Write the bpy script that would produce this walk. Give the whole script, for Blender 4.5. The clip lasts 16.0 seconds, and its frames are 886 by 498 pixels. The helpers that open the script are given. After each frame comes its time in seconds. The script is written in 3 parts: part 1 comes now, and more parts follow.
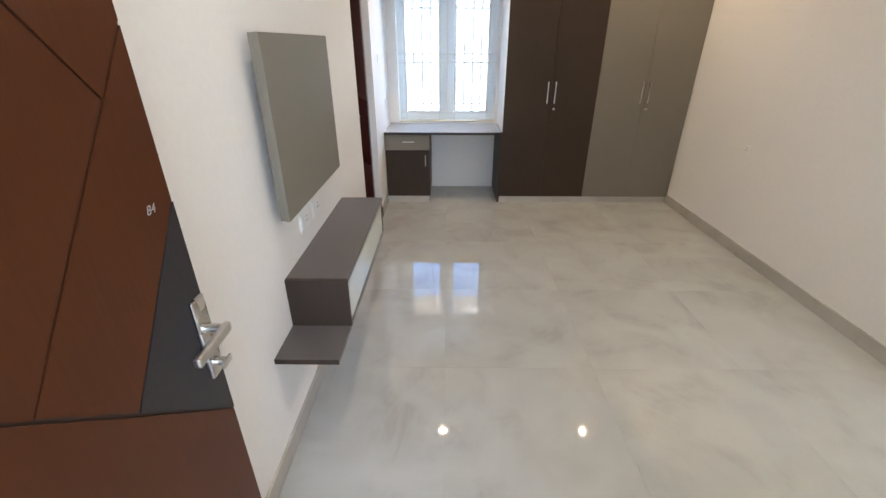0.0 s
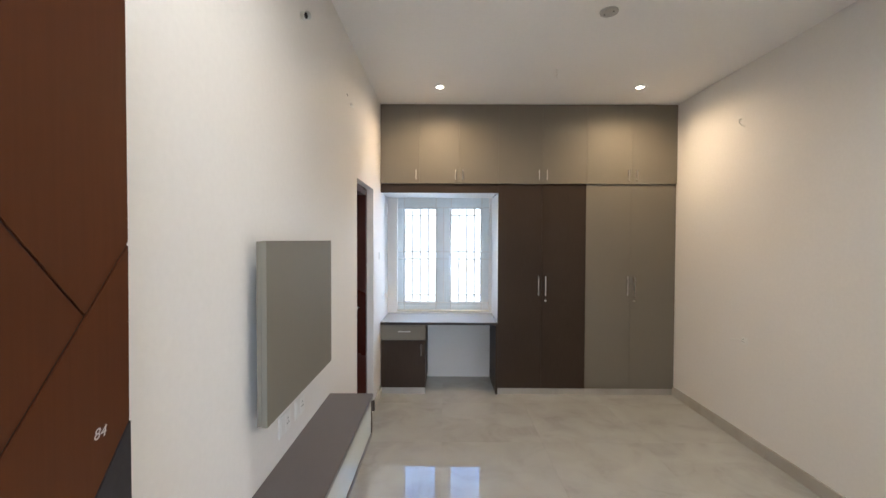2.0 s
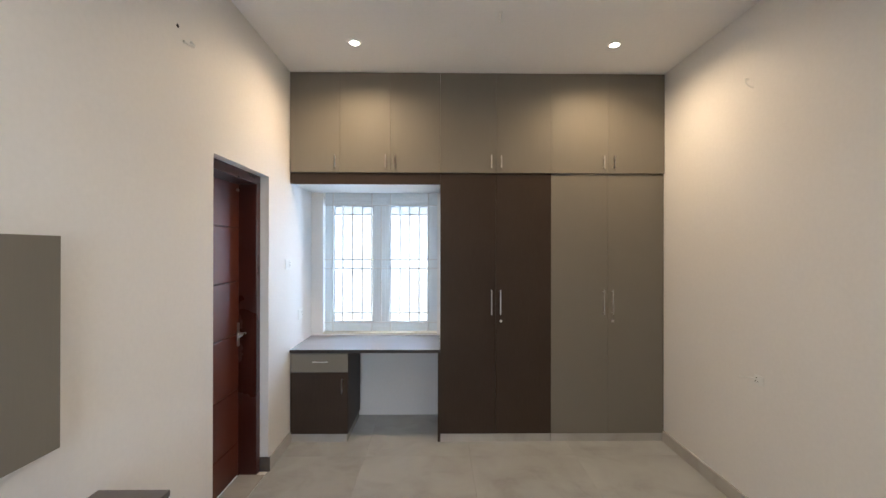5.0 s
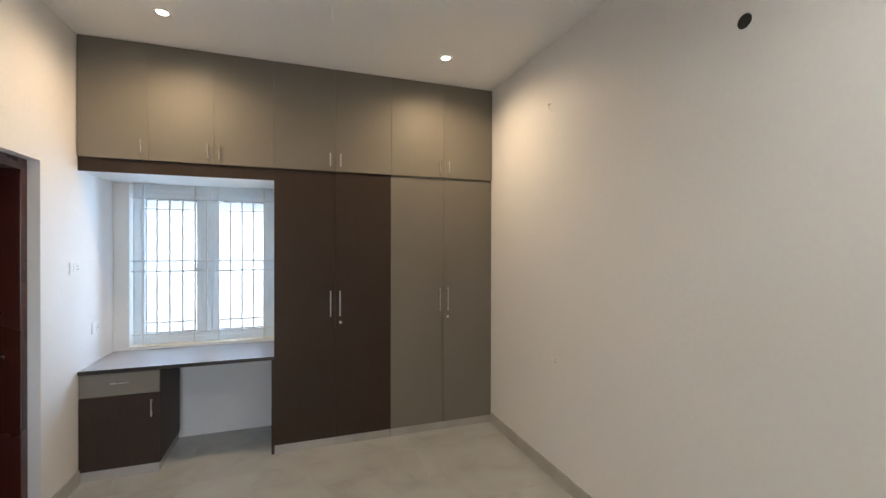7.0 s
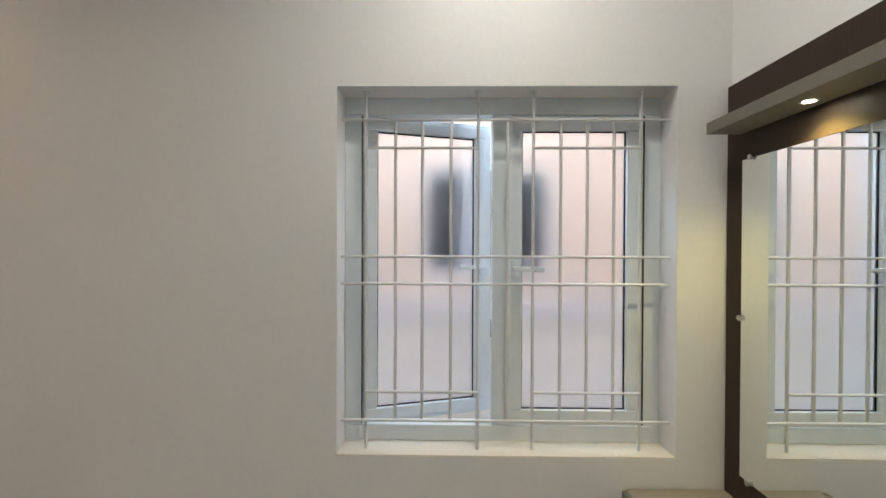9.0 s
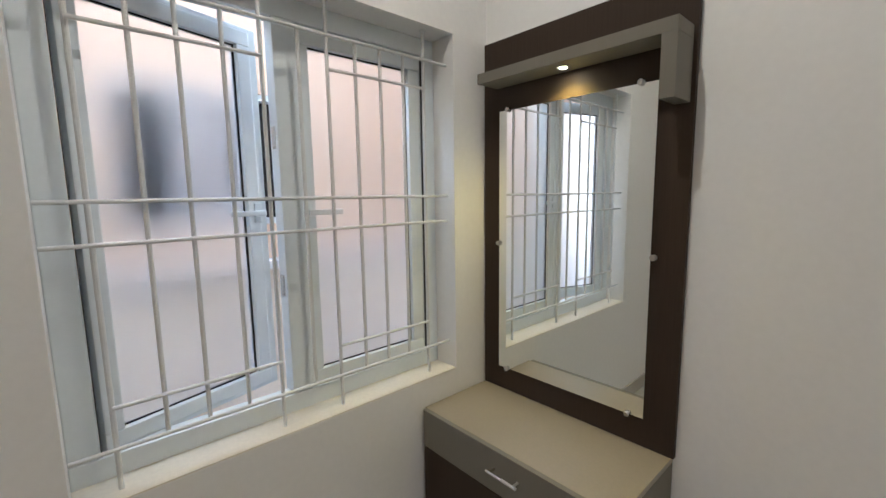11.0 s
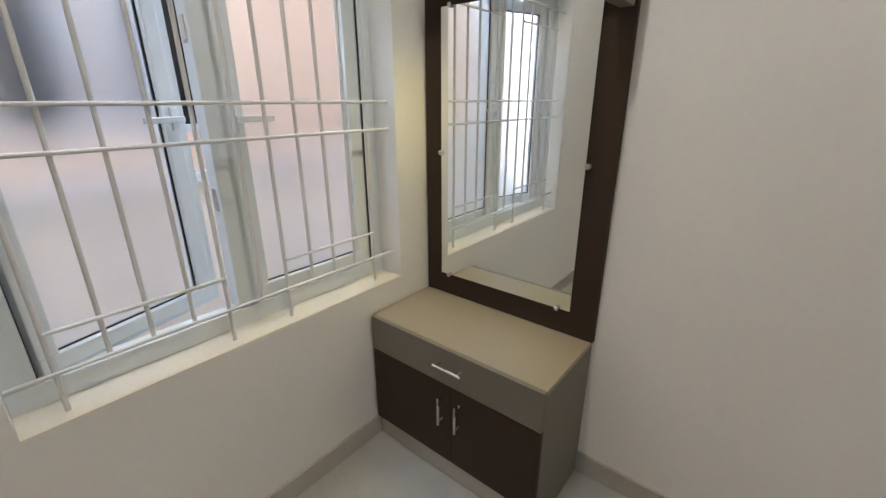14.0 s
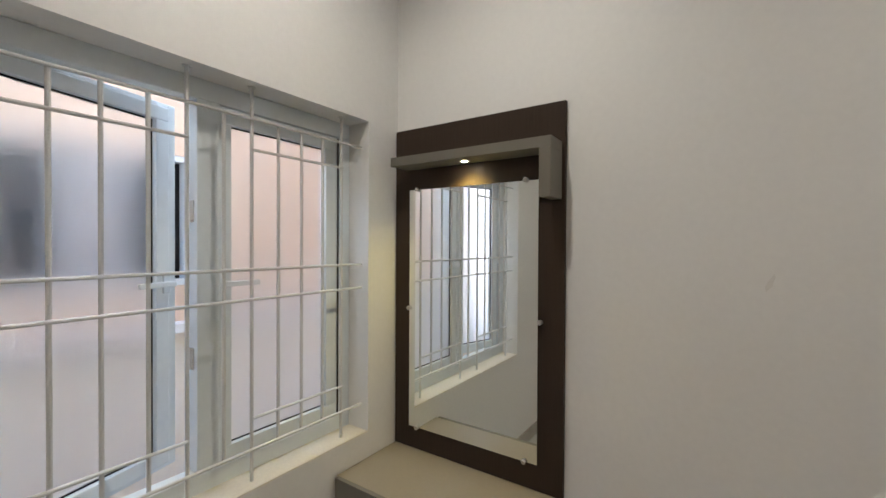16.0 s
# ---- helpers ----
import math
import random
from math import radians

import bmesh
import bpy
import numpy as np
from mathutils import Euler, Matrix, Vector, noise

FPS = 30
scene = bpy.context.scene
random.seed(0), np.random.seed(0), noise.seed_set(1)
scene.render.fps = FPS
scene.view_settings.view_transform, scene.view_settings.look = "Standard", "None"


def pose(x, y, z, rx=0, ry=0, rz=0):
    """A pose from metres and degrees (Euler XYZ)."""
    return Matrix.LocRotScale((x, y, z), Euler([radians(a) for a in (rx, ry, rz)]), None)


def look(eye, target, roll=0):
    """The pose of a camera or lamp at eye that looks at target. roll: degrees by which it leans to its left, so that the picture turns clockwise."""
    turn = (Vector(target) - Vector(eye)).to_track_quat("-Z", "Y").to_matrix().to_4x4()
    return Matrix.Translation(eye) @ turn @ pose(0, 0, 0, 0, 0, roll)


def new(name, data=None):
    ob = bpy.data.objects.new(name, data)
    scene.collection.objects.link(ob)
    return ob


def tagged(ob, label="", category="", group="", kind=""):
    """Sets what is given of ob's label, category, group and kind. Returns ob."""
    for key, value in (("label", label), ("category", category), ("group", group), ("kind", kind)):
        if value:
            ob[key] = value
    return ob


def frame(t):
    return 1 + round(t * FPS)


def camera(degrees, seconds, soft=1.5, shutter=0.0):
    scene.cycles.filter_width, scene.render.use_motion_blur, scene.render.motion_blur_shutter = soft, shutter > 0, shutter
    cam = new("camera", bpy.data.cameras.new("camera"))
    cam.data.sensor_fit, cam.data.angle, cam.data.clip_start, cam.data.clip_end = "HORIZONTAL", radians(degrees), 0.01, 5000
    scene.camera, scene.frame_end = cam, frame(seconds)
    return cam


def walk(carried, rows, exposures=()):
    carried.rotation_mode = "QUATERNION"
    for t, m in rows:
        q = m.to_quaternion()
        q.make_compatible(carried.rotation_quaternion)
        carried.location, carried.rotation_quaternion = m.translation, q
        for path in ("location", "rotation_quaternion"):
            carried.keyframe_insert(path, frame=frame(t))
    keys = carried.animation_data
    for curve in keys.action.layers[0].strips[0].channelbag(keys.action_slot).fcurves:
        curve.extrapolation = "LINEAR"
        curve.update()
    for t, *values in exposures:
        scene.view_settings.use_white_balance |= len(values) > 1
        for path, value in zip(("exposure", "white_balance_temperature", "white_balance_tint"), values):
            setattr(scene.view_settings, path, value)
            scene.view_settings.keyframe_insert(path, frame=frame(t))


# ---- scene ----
cam = camera(93.3, 16.0)
PATH = [
    (0, (0.655, -4.368, 1.57), (0.636, -2.573, 0.688), 0.0),
    (0.5, (0.657, -4.411, 1.618), (0.64, -2.489, 1.063), 0.0),
    (1, (0.661, -4.434, 1.636), (0.649, -2.455, 1.349), 0.2),
    (1.5, (0.67, -4.427, 1.632), (0.659, -2.431, 1.51), 0.2),
    (2, (0.665, -4.32, 1.608), (0.657, -2.32, 1.565), 0.2),
    (2.5, (0.651, -4.134, 1.588), (0.646, -2.134, 1.573), 0.1),
    (3, (0.745, -3.908, 1.593), (0.741, -1.908, 1.582), 0.1),
    (3.5, (0.897, -3.701, 1.582), (0.896, -1.701, 1.574), 0.1),
    (6, (1.333, -3.366, 1.562), (1.444, -1.369, 1.57), 0.1),
    (6.5, (1.383, -3.405, 1.58), (1.682, -1.427, 1.58), 0.2),
    (7, (1.376, -3.432, 1.587), (2.038, -1.545, 1.579), 0.1),
    (7.5, (1.371, -3.433, 1.556), (2.494, -1.777, 1.554), -0.1),
    (8, (1.384, -3.383, 1.53), (2.963, -2.156, 1.518), -0.1),
    (8.5, (1.476, -3.284, 1.522), (3.372, -2.647, 1.494), -0.0),
    (9, (1.527, -3.164, 1.49), (3.527, -3.138, 1.473), 0.2),
    (9.5, (1.576, -2.985, 1.479), (3.508, -3.5, 1.45), 0.1),
    (10, (1.681, -2.856, 1.464), (3.455, -3.778, 1.436), 0.2),
    (12.5, (1.854, -2.799, 1.435), (3.078, -4.268, 0.847), -0.1),
    (13, (1.853, -2.816, 1.402), (3.054, -4.267, 0.729), -0.1),
    (13.5, (1.86, -2.806, 1.41), (3.034, -4.258, 0.692), -0.1),
    (14, (1.829, -2.787, 1.455), (3.019, -4.246, 0.783), -0.1),
    (14.5, (1.799, -2.76, 1.498), (3.023, -4.25, 0.966), -0.2),
    (15, (1.79, -2.718, 1.532), (3.014, -4.256, 1.158), -0.0),
    (15.5, (1.766, -2.69, 1.55), (2.976, -4.272, 1.36), 0.2),
    (16, (1.756, -2.672, 1.536), (2.884, -4.324, 1.515), 0.3),
]
LAMP_W = 7.6
NEAR_W = 8.6
EAST_W = 4.2
NORTH_W = 5.5
LED_W = 1.8
HALL_W = 9.0
walk(cam, [(t, look(e, g, r)) for t, e, g, r in PATH], [(0.0, 3.18, 5460, 9), (1.5, 3.08, 5460, 9), (2.5, 2.94, 5480, 9), (3.5, 2.88, 5440, 9), (6.0, 2.98, 5440, 9), (7.0, 2.86, 5440, 8), (8.0, 2.72, 5420, 7), (9.0, 2.46, 5400, 6), (10.0, 2.32, 5360, 6.5), (13.0, 2.46, 5460, 8), (15.0, 2.4, 5520, 7.5), (16.0, 2.22, 5540, 7.5)])

# ---- world, sun and daylight ----
world = bpy.data.worlds.new("sky")
scene.world = world
world.use_nodes = True
wn = world.node_tree.nodes
sky = wn.new("ShaderNodeTexSky")
sky.sky_type = "NISHITA"
sky.sun_disc = False
sky.sun_elevation = radians(47)
sky.dust_density = 0.2
sky.ozone_density = 3.0
sky.sun_rotation = radians(240)
world.node_tree.links.new(sky.outputs["Color"], wn["Background"].inputs["Color"])
wn["Background"].inputs["Strength"].default_value = 0.15

sun_data = bpy.data.lights.new("sun", "SUN")
sun_data.energy = 2.6
sun_data.angle = radians(0.5)
sun_data.color = (1.0, 0.95, 0.87)
sun = new("sun", sun_data)
sun.matrix_world = look((-6.0, -3.5, 7.5), (0, 0, 0))


def daylight(name, at, target, sx, sy, watts, color=(0.86, 0.93, 1.0)):
    """An added area lamp that stands in for daylight near an opening."""
    d = bpy.data.lights.new(name, "AREA")
    d.shape, d.size, d.size_y, d.energy, d.color = "RECTANGLE", sx, sy, watts, color
    o = new(name, d)
    o.matrix_world = look(at, target)


daylight("east_window_light", (3.44, -3.374, 2.42), (1.4, -3.3, 1.55), 1.3, 0.3, EAST_W)
daylight("north_window_light", (1.36, 0.96, 1.45), (0.0, 0.1, 1.3), 0.25, 1.2, NORTH_W, (0.70, 0.85, 1.0))
# fill lamp added in the unseen hall to brighten the room
daylight("hall_fill_light", (1.0, -7.15, 1.65), (1.1, 0.0, 1.4), 2.0, 1.4, HALL_W, (1.0, 0.95, 0.88))


# ---- materials ----
def base_mat(name, color, rough=0.5, metal=0.0, spec=0.5):
    m = bpy.data.materials.new(name)
    m.use_nodes = True
    b = m.node_tree.nodes["Principled BSDF"]
    b.inputs["Base Color"].default_value = (*color, 1)
    b.inputs["Roughness"].default_value = rough
    b.inputs["Metallic"].default_value = metal
    b.inputs["Specular IOR Level"].default_value = spec
    return m, m.node_tree, b


def surface(name, color, rough=0.5, metal=0.0, vary=0.08, scale=3.0, stretch=(1, 1, 1), fine=60.0, bump=0.05,
            rough_vary=0.015, spec=0.5, dist=0.002):
    """Colour with broad blotches and fine grain, uneven gloss and a fine relief."""
    m, nt, b = base_mat(name, color, rough, metal, spec)
    n, l = nt.nodes, nt.links
    tc = n.new("ShaderNodeTexCoord")
    mp = n.new("ShaderNodeMapping")
    mp.inputs["Scale"].default_value = stretch
    l.new(tc.outputs["Object"], mp.inputs["Vector"])
    big = n.new("ShaderNodeTexNoise")
    big.inputs["Scale"].default_value = scale
    big.inputs["Detail"].default_value = 4
    l.new(tc.outputs["Object"], big.inputs["Vector"])
    small = n.new("ShaderNodeTexNoise")
    small.inputs["Scale"].default_value = fine
    small.inputs["Detail"].default_value = 5
    l.new(mp.outputs["Vector"], small.inputs["Vector"])
    add = n.new("ShaderNodeMath")
    add.operation = "MULTIPLY_ADD"
    l.new(big.outputs["Fac"], add.inputs[0])
    add.inputs[1].default_value = 0.5
    half = n.new("ShaderNodeMath")
    half.operation = "MULTIPLY"
    half.inputs[1].default_value = 0.5
    l.new(small.outputs["Fac"], half.inputs[0])
    l.new(half.outputs[0], add.inputs[2])
    ramp = n.new("ShaderNodeMapRange")
    ramp.inputs["From Min"].default_value = 0.3
    ramp.inputs["From Max"].default_value = 0.7
    ramp.inputs["To Min"].default_value = 1 - vary
    ramp.inputs["To Max"].default_value = 1 + vary
    l.new(add.outputs[0], ramp.inputs["Value"])
    mul = n.new("ShaderNodeVectorMath")
    mul.operation = "SCALE"
    mul.inputs[0].default_value = color
    l.new(ramp.outputs["Result"], mul.inputs["Scale"])
    l.new(mul.outputs["Vector"], b.inputs["Base Color"])
    rr = n.new("ShaderNodeMapRange")
    rr.inputs["From Min"].default_value = 0.3
    rr.inputs["From Max"].default_value = 0.7
    rr.inputs["To Min"].default_value = max(0.02, rough - rough_vary)
    rr.inputs["To Max"].default_value = min(1.0, rough + rough_vary)
    l.new(big.outputs["Fac"], rr.inputs["Value"])
    l.new(rr.outputs["Result"], b.inputs["Roughness"])
    if bump:
        bp = n.new("ShaderNodeBump")
        bp.inputs["Strength"].default_value = bump
        bp.inputs["Distance"].default_value = dist
        l.new(small.outputs["Fac"], bp.inputs["Height"])
        l.new(bp.outputs["Normal"], b.inputs["Normal"])
    return m


def marble(name, light, dark, rough, vein):
    """Polished marble-look tile: clouds, thin grey veins, a few pits; each tile cut from another place."""
    m, nt, b = base_mat(name, light, rough, 0.0, 1.0)
    n, l = nt.nodes, nt.links
    tc = n.new("ShaderNodeTexCoord")
    info = n.new("ShaderNodeObjectInfo")
    shift = n.new("ShaderNodeMath")
    shift.operation = "MULTIPLY"
    shift.inputs[1].default_value = 40.0
    l.new(info.outputs["Random"], shift.inputs[0])
    off = n.new("ShaderNodeVectorMath")
    off.operation = "ADD"
    comb = n.new("ShaderNodeCombineXYZ")
    l.new(shift.outputs[0], comb.inputs["Z"])
    l.new(tc.outputs["Object"], off.inputs[0])
    l.new(comb.outputs[0], off.inputs[1])
    cloud = n.new("ShaderNodeTexNoise")
    cloud.inputs["Scale"].default_value = 3.0
    cloud.inputs["Detail"].default_value = 6
    cloud.inputs["Distortion"].default_value = 0.6
    l.new(off.outputs[0], cloud.inputs["Vector"])
    veins = n.new("ShaderNodeTexNoise")
    veins.inputs["Scale"].default_value = 1.5
    veins.inputs["Detail"].default_value = 7
    veins.inputs["Roughness"].default_value = 0.6
    veins.inputs["Distortion"].default_value = 1.1
    l.new(off.outputs[0], veins.inputs["Vector"])
    sub = n.new("ShaderNodeMath")
    sub.operation = "SUBTRACT"
    sub.inputs[1].default_value = 0.5
    l.new(veins.outputs["Fac"], sub.inputs[0])
    ab = n.new("ShaderNodeMath")
    ab.operation = "ABSOLUTE"
    l.new(sub.outputs[0], ab.inputs[0])
    line = n.new("ShaderNodeMapRange")
    line.inputs["From Min"].default_value = 0.0
    line.inputs["From Max"].default_value = 0.06
    line.inputs["To Min"].default_value = vein
    line.inputs["To Max"].default_value = 0.0
    l.new(ab.outputs[0], line.inputs["Value"])
    gate = n.new("ShaderNodeMapRange")
    gate.inputs["From Min"].default_value = 0.45
    gate.inputs["From Max"].default_value = 0.65
    l.new(cloud.outputs["Fac"], gate.inputs["Value"])
    lg = n.new("ShaderNodeMath")
    lg.operation = "MULTIPLY"
    l.new(line.outputs["Result"], lg.inputs[0])
    l.new(gate.outputs["Result"], lg.inputs[1])
    soft = n.new("ShaderNodeMapRange")
    soft.inputs["From Min"].default_value = 0.3
    soft.inputs["From Max"].default_value = 0.75
    soft.inputs["To Min"].default_value = 0.0
    soft.inputs["To Max"].default_value = 0.5
    l.new(cloud.outputs["Fac"], soft.inputs["Value"])
    tot = n.new("ShaderNodeMath")
    tot.operation = "ADD"
    tot.use_clamp = True
    l.new(lg.outputs[0], tot.inputs[0])
    l.new(soft.outputs["Result"], tot.inputs[1])
    mix = n.new("ShaderNodeMix")
    mix.data_type = "RGBA"
    mix.inputs["A"].default_value = (*light, 1)
    mix.inputs["B"].default_value = (*dark, 1)
    l.new(tot.outputs[0], mix.inputs["Factor"])
    l.new(mix.outputs["Result"], b.inputs["Base Color"])
    smear = n.new("ShaderNodeMapRange")
    smear.inputs["To Min"].default_value = rough * 0.5
    smear.inputs["To Max"].default_value = rough * 1.6
    l.new(cloud.outputs["Fac"], smear.inputs["Value"])
    l.new(smear.outputs["Result"], b.inputs["Roughness"])
    wavy = n.new("ShaderNodeBump")
    wavy.inputs["Strength"].default_value = 0.03
    wavy.inputs["Distance"].default_value = 0.01
    l.new(cloud.outputs["Fac"], wavy.inputs["Height"])
    l.new(wavy.outputs["Normal"], b.inputs["Normal"])
    return m


def glow(name, color, strength):
    m, nt, b = base_mat(name, color)
    b.inputs["Emission Color"].default_value = (*color, 1)
    b.inputs["Emission Strength"].default_value = strength
    return m


def clear_glass(name):
    m = bpy.data.materials.new(name)
    m.use_nodes = True
    n, l = m.node_tree.nodes, m.node_tree.links
    n.remove(n["Principled BSDF"])
    tr = n.new("ShaderNodeBsdfTransparent")
    tr.inputs["Color"].default_value = (0.93, 0.96, 0.96, 1)
    gl = n.new("ShaderNodeBsdfGlossy")
    gl.inputs["Roughness"].default_value = 0.03
    fr = n.new("ShaderNodeFresnel")
    mx = n.new("ShaderNodeMixShader")
    l.new(fr.outputs[0], mx.inputs[0])
    l.new(tr.outputs[0], mx.inputs[1])
    l.new(gl.outputs[0], mx.inputs[2])
    l.new(mx.outputs[0], n["Material Output"].inputs["Surface"])
    return m


def frosted_glass(name):
    """Obscure glass: a rough sheet that blurs what lies behind it."""
    m = bpy.data.materials.new(name)
    m.use_nodes = True
    n, l = m.node_tree.nodes, m.node_tree.links
    n.remove(n["Principled BSDF"])
    re = n.new("ShaderNodeBsdfRefraction")
    re.distribution = "BECKMANN"
    re.inputs["Roughness"].default_value = 0.42
    re.inputs["IOR"].default_value = 1.3
    re.inputs["Color"].default_value = (0.97, 0.97, 0.98, 1)
    gl = n.new("ShaderNodeBsdfGlossy")
    gl.inputs["Roughness"].default_value = 0.2
    fr = n.new("ShaderNodeFresnel")
    fr.inputs["IOR"].default_value = 1.2
    mx = n.new("ShaderNodeMixShader")
    l.new(fr.outputs[0], mx.inputs[0])
    l.new(re.outputs[0], mx.inputs[1])
    l.new(gl.outputs[0], mx.inputs[2])
    l.new(mx.outputs[0], n["Material Output"].inputs["Surface"])
    return m


PAINT = surface("cream_wall_paint", (0.79, 0.772, 0.748), 0.55, vary=0.03, scale=1.2, fine=45, bump=0.06, dist=0.002)
CEIL = surface("white_ceiling_paint", (0.88, 0.875, 0.865), 0.8, vary=0.025, scale=1.0, fine=40, bump=0.08)
TILE = marble("polished_marble_tile", (0.45, 0.45, 0.427), (0.31, 0.305, 0.28), 0.025, 0.27)
GROUT = surface("grout", (0.30, 0.285, 0.255), 0.5)
SKIRT = marble("skirting_tile", (0.47, 0.445, 0.405), (0.37, 0.345, 0.305), 0.12, 0.4)
GRANITE = surface("dark_granite", (0.09, 0.075, 0.065), 0.2, vary=0.3, fine=200)
TAUPE = surface("taupe_laminate", (0.188, 0.171, 0.138), 0.5, spec=0.2, vary=0.035, scale=2.0, stretch=(60, 60, 2.5), fine=3.0, bump=0.04)
DARK = surface("dark_brown_laminate", (0.046, 0.032, 0.0235), 0.5, spec=0.15, vary=0.16, scale=2.0, stretch=(70, 70, 2.5), fine=3.0, bump=0.05)
EDGE = surface("dark_edge_band", (0.035, 0.028, 0.025), 0.4, spec=0.3)
GREYTOP = surface("grey_brown_laminate_top", (0.105, 0.092, 0.087), 0.35, spec=0.4, vary=0.06, fine=90, bump=0.03)
DESKTOP = surface("pale_grey_laminate_top", (0.34, 0.34, 0.37), 0.2, vary=0.04, fine=90, bump=0.02)
SANDTOP = surface("sand_laminate_top", (0.31, 0.265, 0.19), 0.35, vary=0.05, fine=120, bump=0.04)
WHITELAM = surface("white_laminate", (0.80, 0.80, 0.79), 0.3, vary=0.02, fine=60, bump=0.02)
PALEGLASS = surface("pale_lacquered_glass", (0.62, 0.66, 0.62), 0.08, vary=0.02, fine=30, bump=0.0)
WOOD = surface("red_brown_veneer", (0.066, 0.0205, 0.0072), 0.36, spec=0.18, vary=0.12, scale=2.5, stretch=(45, 45, 1.6), fine=2.6, bump=0.05)
INNERWOOD = surface("red_mahogany_veneer", (0.105, 0.026, 0.014), 0.3, vary=0.2, scale=2.5, stretch=(45, 45, 1.6), fine=2.6, bump=0.05)
WOODFRAME = surface("dark_red_polished_wood", (0.050, 0.011, 0.007), 0.28, vary=0.2, scale=2.0, stretch=(45, 45, 1.8), fine=2.5, bump=0.05)
BLACKLAM = surface("charcoal_laminate", (0.030, 0.026, 0.027), 0.4, spec=0.2, vary=0.15, fine=80, bump=0.04)
GROOVE = surface("groove_shadow_line", (0.03, 0.012, 0.007), 0.6)
STEEL = surface("brushed_steel", (0.62, 0.60, 0.57), 0.28, 1.0, vary=0.05, stretch=(1, 1, 30), fine=20, bump=0.03)
UPVC = surface("white_window_profile", (0.72, 0.76, 0.78), 0.35, vary=0.03, scale=5, fine=50, bump=0.02)
GRILLE = surface("off_white_enamel", (0.67, 0.668, 0.655), 0.4, vary=0.06, scale=9, fine=140, bump=0.1)
GASKET = surface("black_rubber", (0.012, 0.012, 0.014), 0.7)
SILL = surface("cream_sill_stone", (0.72, 0.66, 0.55), 0.45, vary=0.07, scale=5, fine=80, bump=0.08)
PLATE = surface("white_switch_plastic", (0.80, 0.80, 0.78), 0.3, vary=0.015, bump=0.0)
BLACK = surface("black_plastic", (0.015, 0.014, 0.014), 0.6)
CHALK = surface("white_chalk", (0.45, 0.40, 0.37), 0.9, vary=0.5, fine=400)
PEACH = surface("peach_render", (0.76, 0.58, 0.435), 0.85, vary=0.05, scale=0.8, fine=30, bump=0.2, dist=0.004)
PALEPINK = surface("pale_pink_render", (0.90, 0.815, 0.71), 0.85, vary=0.05, scale=0.8, fine=30, bump=0.2, dist=0.004)
CREAM = surface("cream_render", (0.42, 0.37, 0.31), 0.85, vary=0.06, scale=0.7, fine=25, bump=0.2, dist=0.004)
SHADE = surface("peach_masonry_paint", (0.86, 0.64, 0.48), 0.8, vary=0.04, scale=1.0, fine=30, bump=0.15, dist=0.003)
EARTH = surface("pale_dusty_ground", (0.46, 0.41, 0.345), 0.95, vary=0.2, scale=0.6, fine=14, bump=0.4, dist=0.02)
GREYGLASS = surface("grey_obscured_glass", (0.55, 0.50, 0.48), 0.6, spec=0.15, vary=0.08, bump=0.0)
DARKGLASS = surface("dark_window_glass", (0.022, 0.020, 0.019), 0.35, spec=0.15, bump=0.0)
FROST = frosted_glass("frosted_glass")
GLASS = clear_glass("clear_glass")
MIRROR, _, _b = base_mat("mirror_silver", (0.90, 0.93, 0.92), 0.008, 1.0)
LAMPGLOW = glow("downlight_diffuser", (1.0, 0.86, 0.62), 3.0)
CHIPGLOW = glow("downlight_chip", (1.0, 0.88, 0.66), 40.0)
LEDGLOW = glow("led_diffuser", (1.0, 0.84, 0.5), 40.0)


# ---- mesh helpers ----
def add_box(bm, x0, x1, y0, y1, z0, z1, bevel=0.0, rot=None):
    g = bmesh.new()
    vs = [g.verts.new((x, y, z)) for z in (z0, z1) for y in (y0, y1) for x in (x0, x1)]
    for f in ((0, 2, 3, 1), (4, 5, 7, 6), (0, 1, 5, 4), (2, 6, 7, 3), (0, 4, 6, 2), (1, 3, 7, 5)):
        g.faces.new([vs[i] for i in f])
    if bevel:
        bmesh.ops.bevel(g, geom=g.edges[:], offset=bevel, segments=2, affect="EDGES", profile=0.6)
    if rot is not None:
        bmesh.ops.transform(g, matrix=rot, verts=g.verts)
    me = bpy.data.meshes.new("tmp")
    g.to_mesh(me)
    g.free()
    bm.from_mesh(me)
    bpy.data.meshes.remove(me)
    return bm


def boxed(x0, x1, y0, y1, z0, z1, bevel=0.0015):
    return add_box(bmesh.new(), min(x0, x1), max(x0, x1), min(y0, y1), max(y0, y1), min(z0, z1), max(z0, z1), bevel)


def add_rod(bm, a, b, r, segs=10, r2=None):
    a, b = Vector(a), Vector(b)
    d = b - a
    m = Matrix.Translation((a + b) / 2) @ d.to_track_quat("Z", "Y").to_matrix().to_4x4()
    bmesh.ops.create_cone(bm, cap_ends=True, segments=segs, radius1=r, radius2=r if r2 is None else r2, depth=d.length, matrix=m)
    return bm


def add_tube(bm, pts, r, segs=8):
    for a, b in zip(pts, pts[1:]):
        add_rod(bm, a, b, r, segs)
    for p in pts[1:-1]:
        bmesh.ops.create_icosphere(bm, subdivisions=1, radius=r, matrix=Matrix.Translation(p))
    return bm


